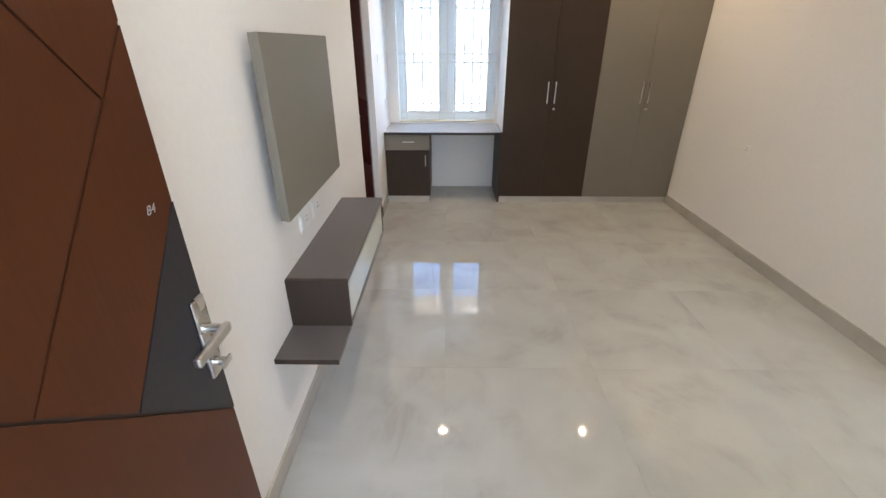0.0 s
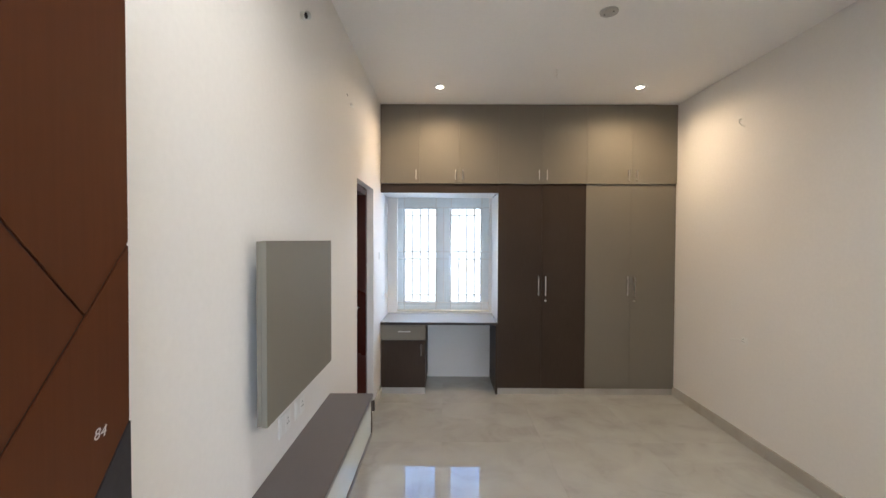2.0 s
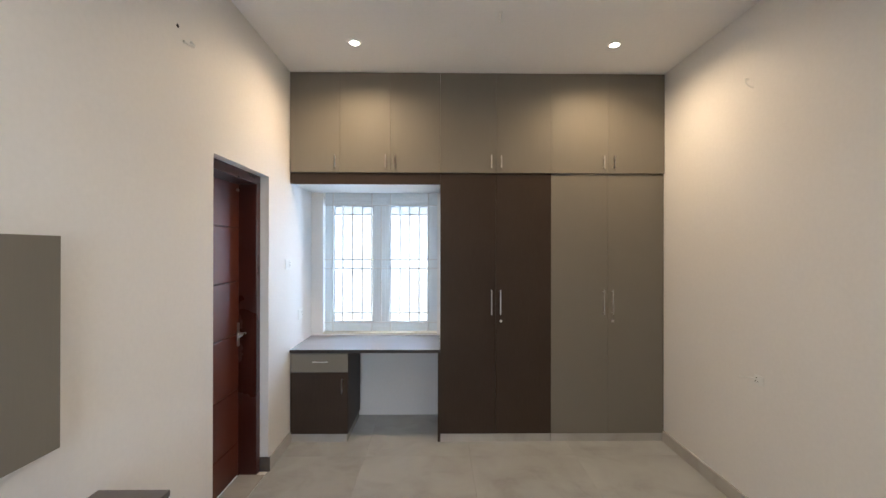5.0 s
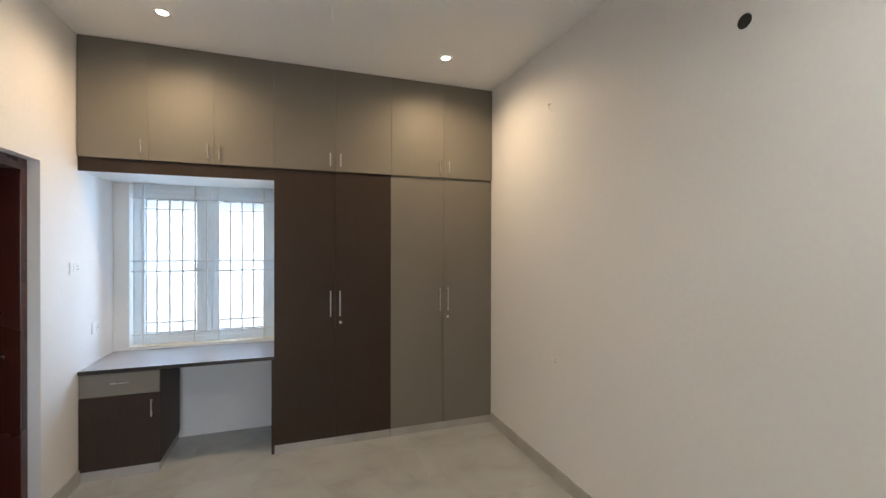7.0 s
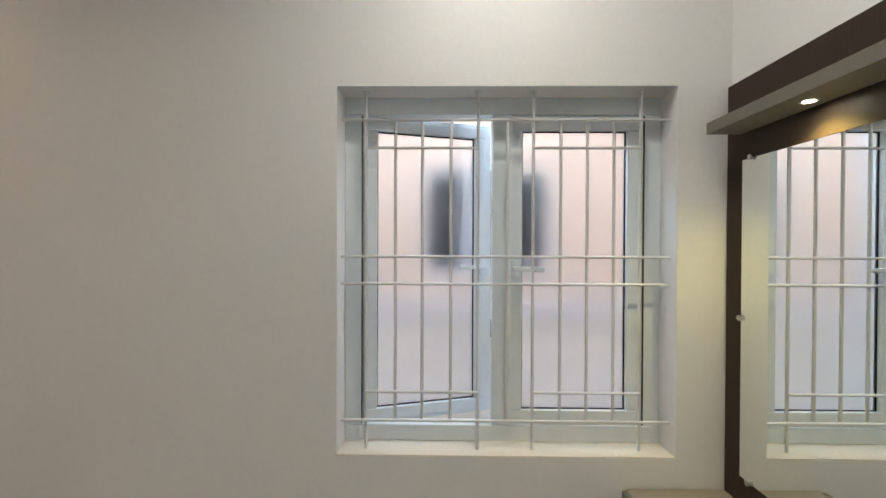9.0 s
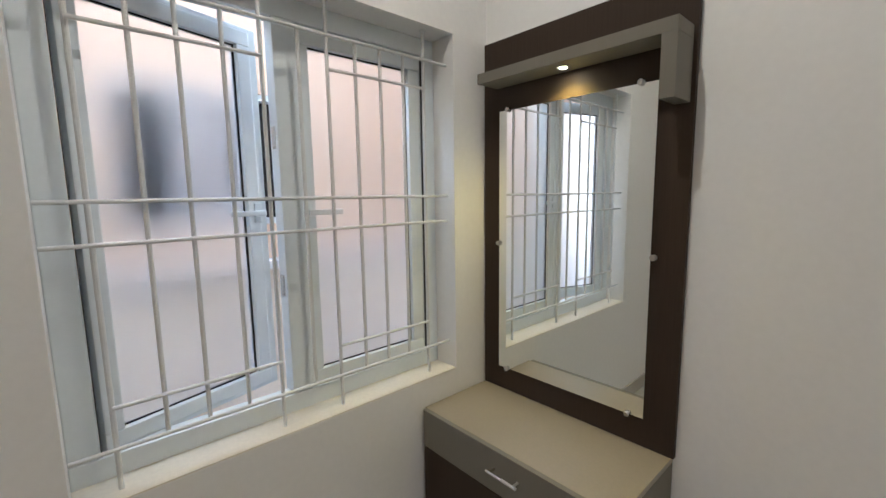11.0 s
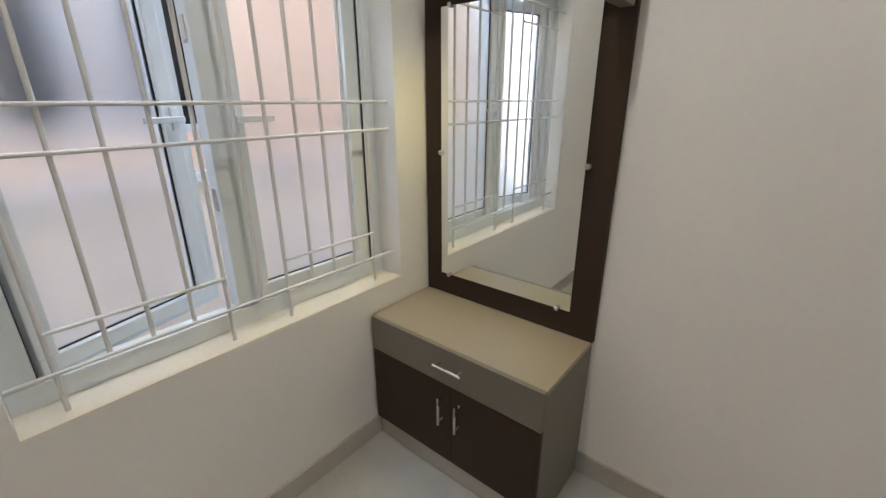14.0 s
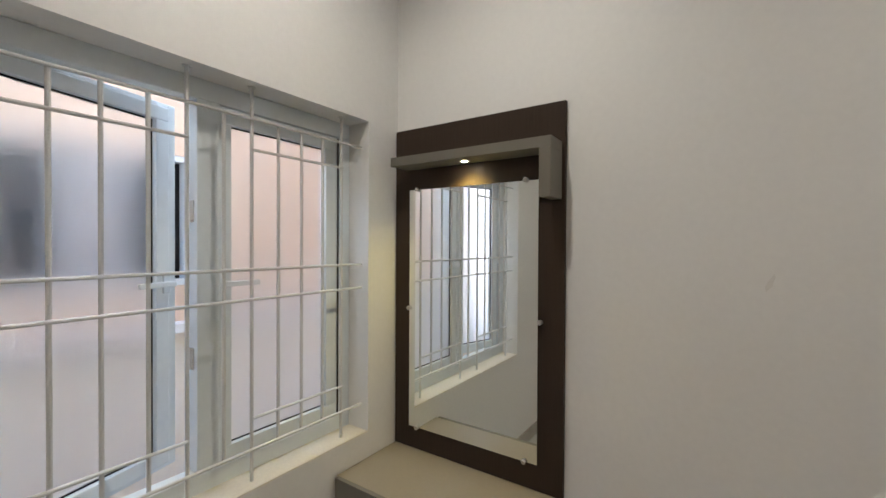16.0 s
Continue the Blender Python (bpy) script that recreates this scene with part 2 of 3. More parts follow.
def add_ring(bm, c, axis, r_out, r_in, depth, segs=32):
    """A turned ring round an axis: flat trim with a rounded lip."""
    q = Vector(axis).to_track_quat("Z", "Y").to_matrix().to_4x4()
    m = Matrix.Translation(c) @ q
    prof = [(r_in, 0), (r_out * 0.97, 0), (r_out, depth * 0.3), (r_out * 0.96, depth), (r_in * 1.06, depth), (r_in, depth * 0.6)]
    rows = []
    for i in range(segs):
        a = 2 * math.pi * i / segs
        rows.append([bm.verts.new(m @ Vector((p * math.cos(a), p * math.sin(a), h))) for p, h in prof])
    for i in range(segs):
        r0, r1 = rows[i], rows[(i + 1) % segs]
        for j in range(len(prof)):
            k = (j + 1) % len(prof)
            bm.faces.new((r0[j], r1[j], r1[k], r0[k]))
    return bm


def mesh_of(name, bm, material):
    me = bpy.data.meshes.new(name)
    bmesh.ops.recalc_face_normals(bm, faces=bm.faces)
    bm.to_mesh(me)
    bm.free()
    me.materials.append(material)
    return me


def thing(name, at, label, category, group="", kind=""):
    """An Empty at the base of a thing; its parts are given in world places."""
    ob = new(name)
    ob.empty_display_size = 0.05
    ob.location = at
    return tagged(ob, label, category, group, kind)


def root_of(ob):
    while ob.parent:
        ob = ob.parent
    return ob


def part(name, bm, material, parent, label=""):
    base = root_of(parent).location
    bmesh.ops.translate(bm, vec=-Vector(base), verts=bm.verts)
    ob = new(name, mesh_of(name, bm, material))
    ob.parent = parent
    return tagged(ob, label)


def setting(name, bm, material, label, category):
    return tagged(new(name, mesh_of(name, bm, material)), label, category, kind="structure")


def single(name, bm, material, at, label, category, group=""):
    bmesh.ops.translate(bm, vec=-Vector(at), verts=bm.verts)
    ob = new(name, mesh_of(name, bm, material))
    ob.location = at
    return tagged(ob, label, category, group)


def wall_slab(u, v, w0, w1, holes, axis):
    """A wall of thickness w0..w1 over u (along) and v (height), with rectangular holes (u0, u1, v0, v1)."""
    us = sorted({u[0], u[1], *[c for h in holes for c in h[:2]]})
    vs = sorted({v[0], v[1], *[c for h in holes for c in h[2:]]})
    bm = bmesh.new()

    def vert(a, b, c):
        return bm.verts.new((c, a, b) if axis == "x" else (a, c, b) if axis == "y" else (a, b, c))

    def solid(i, j):
        if not (0 <= i < len(us) - 1 and 0 <= j < len(vs) - 1):
            return False
        a, b = (us[i] + us[i + 1]) / 2, (vs[j] + vs[j + 1]) / 2
        return not any(h[0] < a < h[1] and h[2] < b < h[3] for h in holes)

    for i in range(len(us) - 1):
        for j in range(len(vs) - 1):
            if not solid(i, j):
                continue
            a0, a1, b0, b1 = us[i], us[i + 1], vs[j], vs[j + 1]
            for c in (w0, w1):
                bm.faces.new([vert(a0, b0, c), vert(a1, b0, c), vert(a1, b1, c), vert(a0, b1, c)])
            for di, dj, ends in ((-1, 0, ((a0, b0), (a0, b1))), (1, 0, ((a1, b0), (a1, b1))),
                                 (0, -1, ((a0, b0), (a1, b0))), (0, 1, ((a0, b1), (a1, b1)))):
                if not solid(i + di, j + dj):
                    (p0, q0), (p1, q1) = ends
                    bm.faces.new([vert(p0, q0, w0), vert(p1, q1, w0), vert(p1, q1, w1), vert(p0, q0, w1)])
    bmesh.ops.remove_doubles(bm, verts=bm.verts, dist=1e-5)
    return bm


# ---- the room ----
W, H, YB, YS = 3.046, 3.0, 0.578, -4.18      # width, height, back wall, entrance wall
XO, YO, YE = 3.276, 0.81, -4.41              # outer faces
BATH = (-1.154, -0.424, 0.0, 2.078)          # doorway in the west wall: y, z
EAST = (-3.988, -2.757, 0.719, 2.067)        # window in the east wall: y, z
NORTH = (0.108, 1.19, 0.768, 2.12)           # window in the north wall: x, z
ENTRY = (0.05, 1.06, 0.0, 2.085)             # doorway in the south wall: x, z
HALL = -7.2

setting("wall_west", wall_slab((HALL, YO), (-0.3, H + 0.25), -0.23, 0.0, [BATH], "x"), PAINT, "cream painted plaster wall with a doorway", "wall")
setting("wall_east", wall_slab((HALL, YO), (-0.3, H + 0.25), W, XO, [EAST], "x"), PAINT, "cream painted plaster wall with a window opening", "wall")
setting("wall_north", wall_slab((0.0, W), (-0.3, H + 0.25), YB, YO, [NORTH], "y"), PAINT, "cream painted plaster wall behind the desk", "wall")
setting("wall_south", wall_slab((0.0, W), (0.0, H), YE, YS, [ENTRY], "y"), PAINT, "cream painted plaster wall with the entrance doorway", "wall")
# hall end is out of view; its window opening is added to admit light
setting("wall_hall", wall_slab((-0.0, W), (-0.3, H + 0.25), HALL - 0.23, HALL, [(0.3, 2.7, 0.9, 2.4)], "y"), PAINT, "unseen cream hall wall with an added opening for light", "wall")
setting("ceiling", boxed(0.0, W, HALL, YB, H, H + 0.15, 0), CEIL, "flat white painted ceiling", "ceiling")
setting("roof", boxed(-0.23, XO, HALL - 0.23, YO, H + 0.25, H + 0.35, 0), CREAM, "flat concrete roof slab", "roof")
# unseen parapets, added; the east one keeps sun off the neighbour's wall
for nm, b in (("added_parapet_east", boxed(XO - 0.15, XO, HALL, YO, H + 0.35, H + 1.25, 0)),
              ("added_parapet_north", boxed(-0.23, XO - 0.15, YO - 0.15, YO, H + 0.35, H + 0.9, 0))):
    setting(nm, b, CREAM, "unseen cream parapet added on the roof to block sun", "parapet")
setting("floor", boxed(0.0, W, HALL, YB, -0.14, -0.012, 0), GROUT, "floor bed under polished marble tiles", "floor")
setting("sunshade", boxed(-0.1, 1.45, YO, 1.46, 2.15, 2.24, 0.004), SHADE, "peach painted concrete sunshade slab over the window", "sunshade")
setting("ground", boxed(-250, 250, -250, 250, -0.45, -0.31, 0), EARTH, "pale dusty ground outside the house", "ground")


def skirting(x0, x1, y0, y1, name):
    setting(name, boxed(x0, x1, y0, y1, 0.0, 0.092, 0.002), SKIRT, "grey marble-look tile skirting", "skirting")


skirting(W - 0.012, W, YS, 0.018, "skirting_east")
skirting(0.0, 0.012, YS, BATH[0], "skirting_west")
skirting(0.0, 0.012, BATH[1], 0.018, "skirting_west_corner")
skirting(ENTRY[1] + 0.06, W - 0.012, YS, YS + 0.012, "skirting_south")
setting("skirting_jamb", boxed(-0.056, 0.014, BATH[1] - 0.013, BATH[1] - 0.001, 0.0, 0.1, 0.002), GRANITE, "dark granite skirting piece at the door jamb", "skirting")

# ---- window grilles and windows ----


def grille(name, verts, full_v, shorts, full_h, short_h, span, plane, axis, label):
    """Welded bars: tall uprights set in the opening, short ones between the rails."""
    def p(u, z):
        return (plane, u, z) if axis == "x" else (u, plane, z)
    base = p((span[0] + span[1]) / 2, full_v[0])
    g = thing(name, base, label, "window grille")
    for i, u in enumerate(verts):
        tall = i in (0, 4, 6, 10)
        z0, z1 = full_v if tall else shorts
        bm = add_rod(bmesh.new(), p(u, z0), p(u, z1), 0.0062, 10)
        if tall:
            for z in (z0, z1):
                s = 0.004 if z == z0 else -0.004
                add_rod(bm, p(u, z), p(u, z + s), 0.013, 12)
        part("upright_bar", bm, GRILLE, g)
    off = 0.0085
    for z in full_h:
        q = (lambda u: (plane - off, u, z)) if axis == "x" else (lambda u: (u, plane - off, z))
        bm = add_rod(bmesh.new(), q(span[0]), q(span[1]), 0.0055, 10)
        part("rail_bar", bm, GRILLE, g)
    for z in short_h:
        for a, b in ((0, 4), (6, 10)):
            q = (lambda u: (plane - off, u, z)) if axis == "x" else (lambda u: (u, plane - off, z))
            part("short_rail_bar", add_rod(bmesh.new(), q(verts[a]), q(verts[b]), 0.0055, 10), GRILLE, g)
    return g


grille("window_grille", [-2.854, -2.965, -3.066, -3.173, -3.274, -3.385, -3.480, -3.582, -3.681, -3.780, -3.878],
       (0.7195, 2.0665), (0.834, 1.957), [1.957, 1.448, 1.346, 0.834], [1.853, 0.941], (-3.986, -2.762), 3.096, "x",
       "off-white welded steel bar grille across the frosted window")
grille("window_grille", [0.191, 0.285, 0.376, 0.470, 0.563, 0.652, 0.742, 0.834, 0.926, 1.016, 1.103],
       (0.775, 2.118), (0.866, 1.99), [1.99, 1.469, 1.384, 0.866], [1.90, 0.959], (0.110, 1.188), 0.632, "y",
       "off-white welded steel bar grille in front of the bright window")


def frame_bars(u0, u1, z0, z1, w, d0, d1, axis, bevel=0.004, sub=()):
    bm = bmesh.new()
    spans = [(u0, u1, z1 - w, z1), (u0, u1, z0, z0 + w), (u0, u0 + w, z0 + w, z1 - w), (u1 - w, u1, z0 + w, z1 - w), *sub]
    for a, b, c, d in spans:
        if axis == "x":
            add_box(bm, d0, d1, a, b, c, d, bevel)
        else:
            add_box(bm, a, b, d0, d1, c, d, bevel)
    return bm


def lever(bm, base, out, along):
    """A window lever: a rounded rose, a neck and a flat arm."""
    base, out, along = Vector(base), Vector(out), Vector(along)
    up = out.cross(along)
    m = Matrix((*[(*c,) for c in zip(along, out, up)],)).to_4x4()
    add_box(bm, -0.013, 0.013, 0, 0.009, -0.034, 0.034, 0.004, Matrix.Translation(base) @ m)
    add_box(bm, -0.008, 0.008, 0.009, 0.036, -0.008, 0.008, 0.003, Matrix.Translation(base) @ m)
    add_box(bm, -0.01, 0.115, 0.028, 0.040, -0.009, 0.009, 0.004, Matrix.Translation(base) @ m)
    return bm


def sash(parent, name, u0, u1, z0, z1, d0, d1, axis, glass, m=None, handle=None, w=0.052, lip=None):
    """A casement: profile, black gasket, pane, lever."""
    mid = (d0 + d1) / 2
    bm = frame_bars(u0, u1, z0, z1, w, d0, d1, axis)
    if lip:
        for a, b, c, d in ((u0 - lip, u0 + 0.001, z0 - lip * 0.5, z1 + lip * 0.5), (u0, u1, z1 - 0.001, z1 + lip * 0.5), (u0, u1, z0 - lip * 0.5, z0 + 0.001)):
            add_box(bm, d0 + 0.005, d1, a, b, c, d, 0.003)
    gk = frame_bars(u0 + w - 0.001, u1 - w + 0.001, z0 + w - 0.001, z1 - w + 0.001, 0.0055, mid - 0.005, mid + 0.005, axis, 0)
    gp = bmesh.new()
    a, b, c, d = u0 + w - 0.002, u1 - w + 0.002, z0 + w - 0.002, z1 - w + 0.002
    if axis == "x":
        add_box(gp, mid - 0.0025, mid + 0.0025, a, b, c, d)
    else:
        add_box(gp, a, b, mid - 0.0025, mid + 0.0025, c, d)
    bits = [bm, gk, gp]
    if handle:
        bits.append(lever(bmesh.new(), *handle))
    if m is not None:
        for x in bits:
            bmesh.ops.transform(x, matrix=m, verts=x.verts)
    s = part(name, bm, UPVC, parent)
    part("gasket", gk, GASKET, s, "black rubber gasket")
    pane = part("pane", gp, glass, s, "frosted glass pane" if glass is FROST else "clear glass pane")
    pane.visible_shadow = False
    if handle:
        part("lever", bits[3], UPVC, s, "white window lever")
    return s


win = thing("window_1", (3.195, -3.374, 0.722), "white casement window with frosted panes, one sash ajar", "window", kind="structure")
part("window_frame", frame_bars(EAST[0], EAST[1], EAST[2], EAST[3], 0.066, 3.165, 3.228, "x",
     sub=[(-3.409, -3.335, 0.788, 2.002)]), UPVC, win)
turn = Matrix.Translation((3.215, -2.826, 0)) @ Matrix.Rotation(radians(17), 4, "Z") @ Matrix.Translation((-3.215, 2.826, 0))
sash(win, "sash", -3.332, -2.826, 0.790, 1.992, 3.176, 3.222, "x", FROST, turn, ((3.176, -3.318, 1.40), (-1, 0, 0), (0, 1, 0)), 0.046, 0.026)
sash(win, "sash", -3.920, -3.395, 0.784, 1.999, 3.172, 3.218, "x", FROST, None, ((3.172, -3.421, 1.40), (-1, 0, 0), (0, -1, 0)), 0.058)
for y in (-3.9245, -2.8262):
    part("seal", boxed(3.163, 3.172, y, y + 0.0026, 0.790, 1.995, 0.0006), GASKET, win, "black rubber seal")
for z in (1.16, 1.64):
    part("keeper", boxed(3.182, 3.206, -3.3348, -3.331, z - 0.035, z + 0.035, 0.001), STEEL, win, "steel latch keeper")
part("window_sill", boxed(W + 0.001, 3.165, EAST[0] + 0.001, EAST[1] - 0.001, EAST[2], EAST[2] + 0.005, 0.001), SILL, win, "cream stone sill")

win = thing("window_2", (0.65, 0.69, 0.768), "white double casement window above the desk", "window", kind="structure")
part("window_frame", frame_bars(NORTH[0], NORTH[1], NORTH[2], NORTH[3], 0.055, 0.665, 0.725, "y",
     sub=[(0.612, 0.688, 0.823, 2.03), (0.163, 1.135, 2.03, 2.066)]), UPVC, win)
sash(win, "sash", 0.138, 0.622, 0.812, 2.036, 0.672, 0.716, "y", GLASS, None, ((0.597, 0.672, 1.40), (0, -1, 0), (0, 0, -1)))
sash(win, "sash", 0.678, 1.150, 0.812, 2.036, 0.672, 0.716, "y", GLASS, None, ((0.703, 0.672, 1.40), (0, -1, 0), (0, 0, -1)))
part("window_sill", boxed(NORTH[0] + 0.001, NORTH[1] - 0.001, YB - 0.004, 0.665, NORTH[2], NORTH[2] + 0.01, 0.002), SILL, win, "cream stone sill")

# ---- outside ----
NEND = -1.2                                  # north end of the neighbour's house
house = thing("neighbour_house", (6.3, -2.0, -0.31), "peach rendered house close beside the window", "house")
part("wall", wall_slab((-12.0, NEND), (1.10, 6.2), 4.30, 4.5, [(-3.84, -2.99, 1.30, 2.025)], "x"), PEACH, house)
part("plinth_wall", boxed(4.285, 4.5, -12.0, NEND, -0.31, 1.05, 0), PALEPINK, house, "pale pink lower wall")
part("ledge", boxed(4.20, 4.5, -12.0, NEND, 1.05, 1.10, 0.004), WHITELAM, house, "white projecting ledge")
part("block", boxed(4.5, 9.0, -12.0, NEND, -0.31, 6.2, 0), PEACH, house)
part("roof", boxed(4.2, 9.2, -12.2, NEND + 0.2, 6.2, 6.35, 0), CREAM, house)
wi = part("window", frame_bars(-3.84, -2.99, 1.30, 2.025, 0.035, 4.31, 4.37, "x", 0.003), UPVC, house, "small window with two dark panes")
for y in (-3.527, -3.275):
    part("mullion", boxed(4.312, 4.368, y - 0.016, y + 0.016, 1.3355, 1.9895, 0.003), UPVC, wi)
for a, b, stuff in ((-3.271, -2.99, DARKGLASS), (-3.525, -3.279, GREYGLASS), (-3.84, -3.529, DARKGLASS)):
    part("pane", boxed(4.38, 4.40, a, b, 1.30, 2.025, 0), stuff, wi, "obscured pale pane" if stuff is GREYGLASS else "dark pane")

house = thing("far_house", (2.0, 12.0, -0.31), "sunlit cream house across the lane", "house")
part("wall", boxed(-14.0, 16.0, 7.5, 12.0, -0.31, 2.9, 0), CREAM, house)
part("roof", boxed(-14.2, 16.2, 7.3, 12.2, 2.9, 3.05, 0), CREAM, house)

# house added to put a bright wall behind the mirrored pane
house = thing("added_lane_house", (8.0, 5.5, -0.31), "pale house added so its sunlit wall whitens the mirror", "house")
part("wall", boxed(6.0, 10.0, 1.2, 10.0, -0.31, 5.4, 0), PALEPINK, house)
part("roof", boxed(5.8, 10.2, 1.0, 10.2, 5.4, 5.55, 0), CREAM, house)

# ---- ceiling fittings ----


def downlight(x, y, watts, tint):
    d = thing("downlight", (x, y, H), "round recessed warm downlight with a white rim", "ceiling light", "ceiling downlights")
    part("rim", add_ring(bmesh.new(), (x, y, H), (0, 0, -1), 0.052, 0.031, 0.006), PLATE, d)
    part("diffuser", add_rod(bmesh.new(), (x, y, H - 0.001), (x, y, H - 0.004), 0.0315, 24), LAMPGLOW, d, "glowing warm diffuser")
    for dy in (-0.014, 0.014):
        part("led_chip", add_rod(bmesh.new(), (x, y + dy, H - 0.004), (x, y + dy, H - 0.0055), 0.006, 14), CHIPGLOW, d, "bright light chip")
    lamp = bpy.data.lights.new("downlight_lamp", "SPOT")
    lamp.energy, lamp.color, lamp.spot_size, lamp.spot_blend, lamp.shadow_soft_size = watts, tint, radians(168), 1.0, 0.02
    o = new("downlight_lamp", lamp)
    o.location = (x, y, H - 0.03)


downlight(0.616, -0.492, LAMP_W, (1.0, 0.67, 0.36))
downlight(2.428, -0.492, LAMP_W, (1.0, 0.67, 0.36))
# unseen west lamp, added to brighten the walls by the entrance
downlight(0.616, -3.35, NEAR_W * 0.75, (1.0, 0.85, 0.66))
downlight(2.428, -3.35, NEAR_W, (1.0, 0.85, 0.66))

box = thing("fan_box", (1.657, -1.75, H), "round grey ceiling box with two screw holes", "ceiling box")
part("cover", add_ring(bmesh.new(), (1.657, -1.75, H), (0, 0, -1), 0.055, 0.004, 0.012), surface("grey_cover", (0.42, 0.42, 0.41), 0.5), box)
for dx in (-0.02, 0.02):
    part("screw", add_rod(bmesh.new(), (1.657 + dx, -1.75 - dx, H - 0.012), (1.657 + dx, -1.75 - dx, H - 0.0145), 0.005, 10), BLACK, box)
bm = add_rod(bmesh.new(), (1.575, -0.88, H), (1.575, -0.88, H - 0.004), 0.012, 14)
add_rod(bm, (1.575, -0.88, H - 0.004), (1.575, -0.88, H - 0.075), 0.004, 8)
single("ceiling_hook", bm, PLATE, (1.575, -0.88, H), "thin white rod hanging from the ceiling", "hook")

# ---- wall fittings ----


def pipe_stub(name, p, axis, r, length, label):
    d = Vector(axis)
    o = thing(name, p, label, "pipe")
    part("tube", add_ring(bmesh.new(), p, axis, r, r * 0.8, length, 24), PLATE, o)
    part("bore", add_rod(bmesh.new(), Vector(p), Vector(p) + d * length * 0.5, r * 0.79, 24), BLACK, o, "dark open bore")


pipe_stub("pipe_stub", (0.0, -2.365, 2.643), Vector((0.75, -0.6, -0.3)).normalized(), 0.021, 0.05, "short white pipe stub with a dark bore")
pipe_stub("pipe_hole", (W, -2.266, 2.48), (-1, 0, 0), 0.036, 0.006, "round open pipe hole in the wall")


def switch_plate(p, n, w, h, rockers, sockets, label):
    """A plate on a wall: surround, raised insert, rockers, socket pins. n: +1 faces +x, -1 faces -x."""
    x, y, z = p
    o = thing("switch_plate", p, label, "switch plate", "wall switch plates")

    def b(y0, y1, z0, z1, d0, d1, bev=0.0015):
        return boxed(x + n * d0, x + n * d1, y + y0, y + y1, z + z0, z + z1, bev)
    part("surround", b(-w / 2, w / 2, -h / 2, h / 2, 0, 0.005, 0.002), PLATE, o)
    count = rockers + sockets
    step = (w - 0.016) / count
    for i in range(count):
        c = -w / 2 + 0.008 + step * (i + 0.5)
        if i < rockers:
            part("rocker", b(c - step * 0.44, c + step * 0.44, -h * 0.36, h * 0.36, 0.005, 0.0075), PLATE, o)
        else:
            s = part("socket", b(c - step * 0.46, c + step * 0.46, -h * 0.4, h * 0.4, 0.005, 0.0065), PLATE, o)
            bm = bmesh.new()
            for dy, dz in ((-0.009, -0.008), (0.009, -0.008), (0, 0.012)):
                add_rod(bm, (x + n * 0.0065, y + c + dy, z + dz), (x + n * 0.0071, y + c + dy, z + dz), 0.0036, 8)
            part("pin_holes", bm, BLACK, s)


switch_plate((0.0, -0.045, 1.445), 1, 0.13, 0.085, 2, 1, "white switch and socket plate beside the desk")
switch_plate((0.0, 0.262, 1.003), 1, 0.13, 0.085, 1, 1, "white socket plate low beside the desk window")
switch_plate((0.0, -2.60, 0.845), 1, 0.12, 0.085, 1, 1, "white socket plate above the television console")
switch_plate((0.0, -2.42, 0.845), 1, 0.12, 0.085, 1, 1, "white socket plate above the television console")
switch_plate((W, -2.70, 2.545), -1, 0.12, 0.085, 1, 1, "white socket plate high on the wall near the window")
switch_plate((W, -1.015, 0.815), -1, 0.07, 0.055, 1, 1, "white half-open socket box low on the wall")
bm = add_tube(bmesh.new(), [(0.0, -1.362, 2.566), (0.018, -1.363, 2.545), (0.022, -1.375, 2.536), (0.022, -1.41, 2.531), (0.018, -1.447, 2.528)], 0.0065)
single("wire_end", bm, PLATE, (0.0, -1.362, 2.566), "bent white lamp wire above the inner door", "wire")
bm = add_ring(bmesh.new(), (0.0, -1.465, 2.590), (1, 0, 0), 0.009, 0.002, 0.002, 14)
single("conduit_hole", bm, BLACK, (0.0, -1.465, 2.590), "small dark conduit hole above the inner door", "wall hole")

bm = add_tube(bmesh.new(), [(W, -0.93, 2.585), (W - 0.02, -0.93, 2.58), (W - 0.025, -0.94, 2.555), (W - 0.018, -0.955, 2.53), (W - 0.008, -0.975, 2.515)], 0.0035)
single("wire_end", bm, PLATE, (W, -0.93, 2.585), "short curled white wire out of the wall", "wire")
bm = add_tube(bmesh.new(), [(W, -0.975, 0.815), (W - 0.02, -0.965, 0.818), (W - 0.03, -0.93, 0.812), (W - 0.022, -0.885, 0.803)], 0.004)
single("wire_end", bm, PLATE, (W, -0.975, 0.815), "short white wire out of a socket box", "wire")

random.seed(4)
bm = bmesh.new()
ring = [(1.656 + 0.009 * random.uniform(0.5, 1.0) * math.cos(a) - 0.008 * math.sin(a), 1.433 + 0.026 * random.uniform(0.6, 1.0) * math.sin(a)) for a in [i * math.tau / 14 for i in range(14)]]
top = [bm.verts.new((x, YS + 0.0012, z)) for x, z in ring]
low = [bm.verts.new((1.656 + (x - 1.656) * 1.12, YS + 0.0001, 1.433 + (z - 1.433) * 1.12)) for x, z in ring]
bm.faces.new(top)
for i in range(14):
    bm.faces.new((top[i], top[i - 1], low[i - 1], low[i]))
single("filler_patch", bm, surface("grey_filler", (0.72, 0.695, 0.66), 0.7, vary=0.05, fine=90, bump=0.2), (1.656, YS, 1.433), "small smeared dab of grey filler on the wall", "filler patch")

# ---- wardrobe wall ----


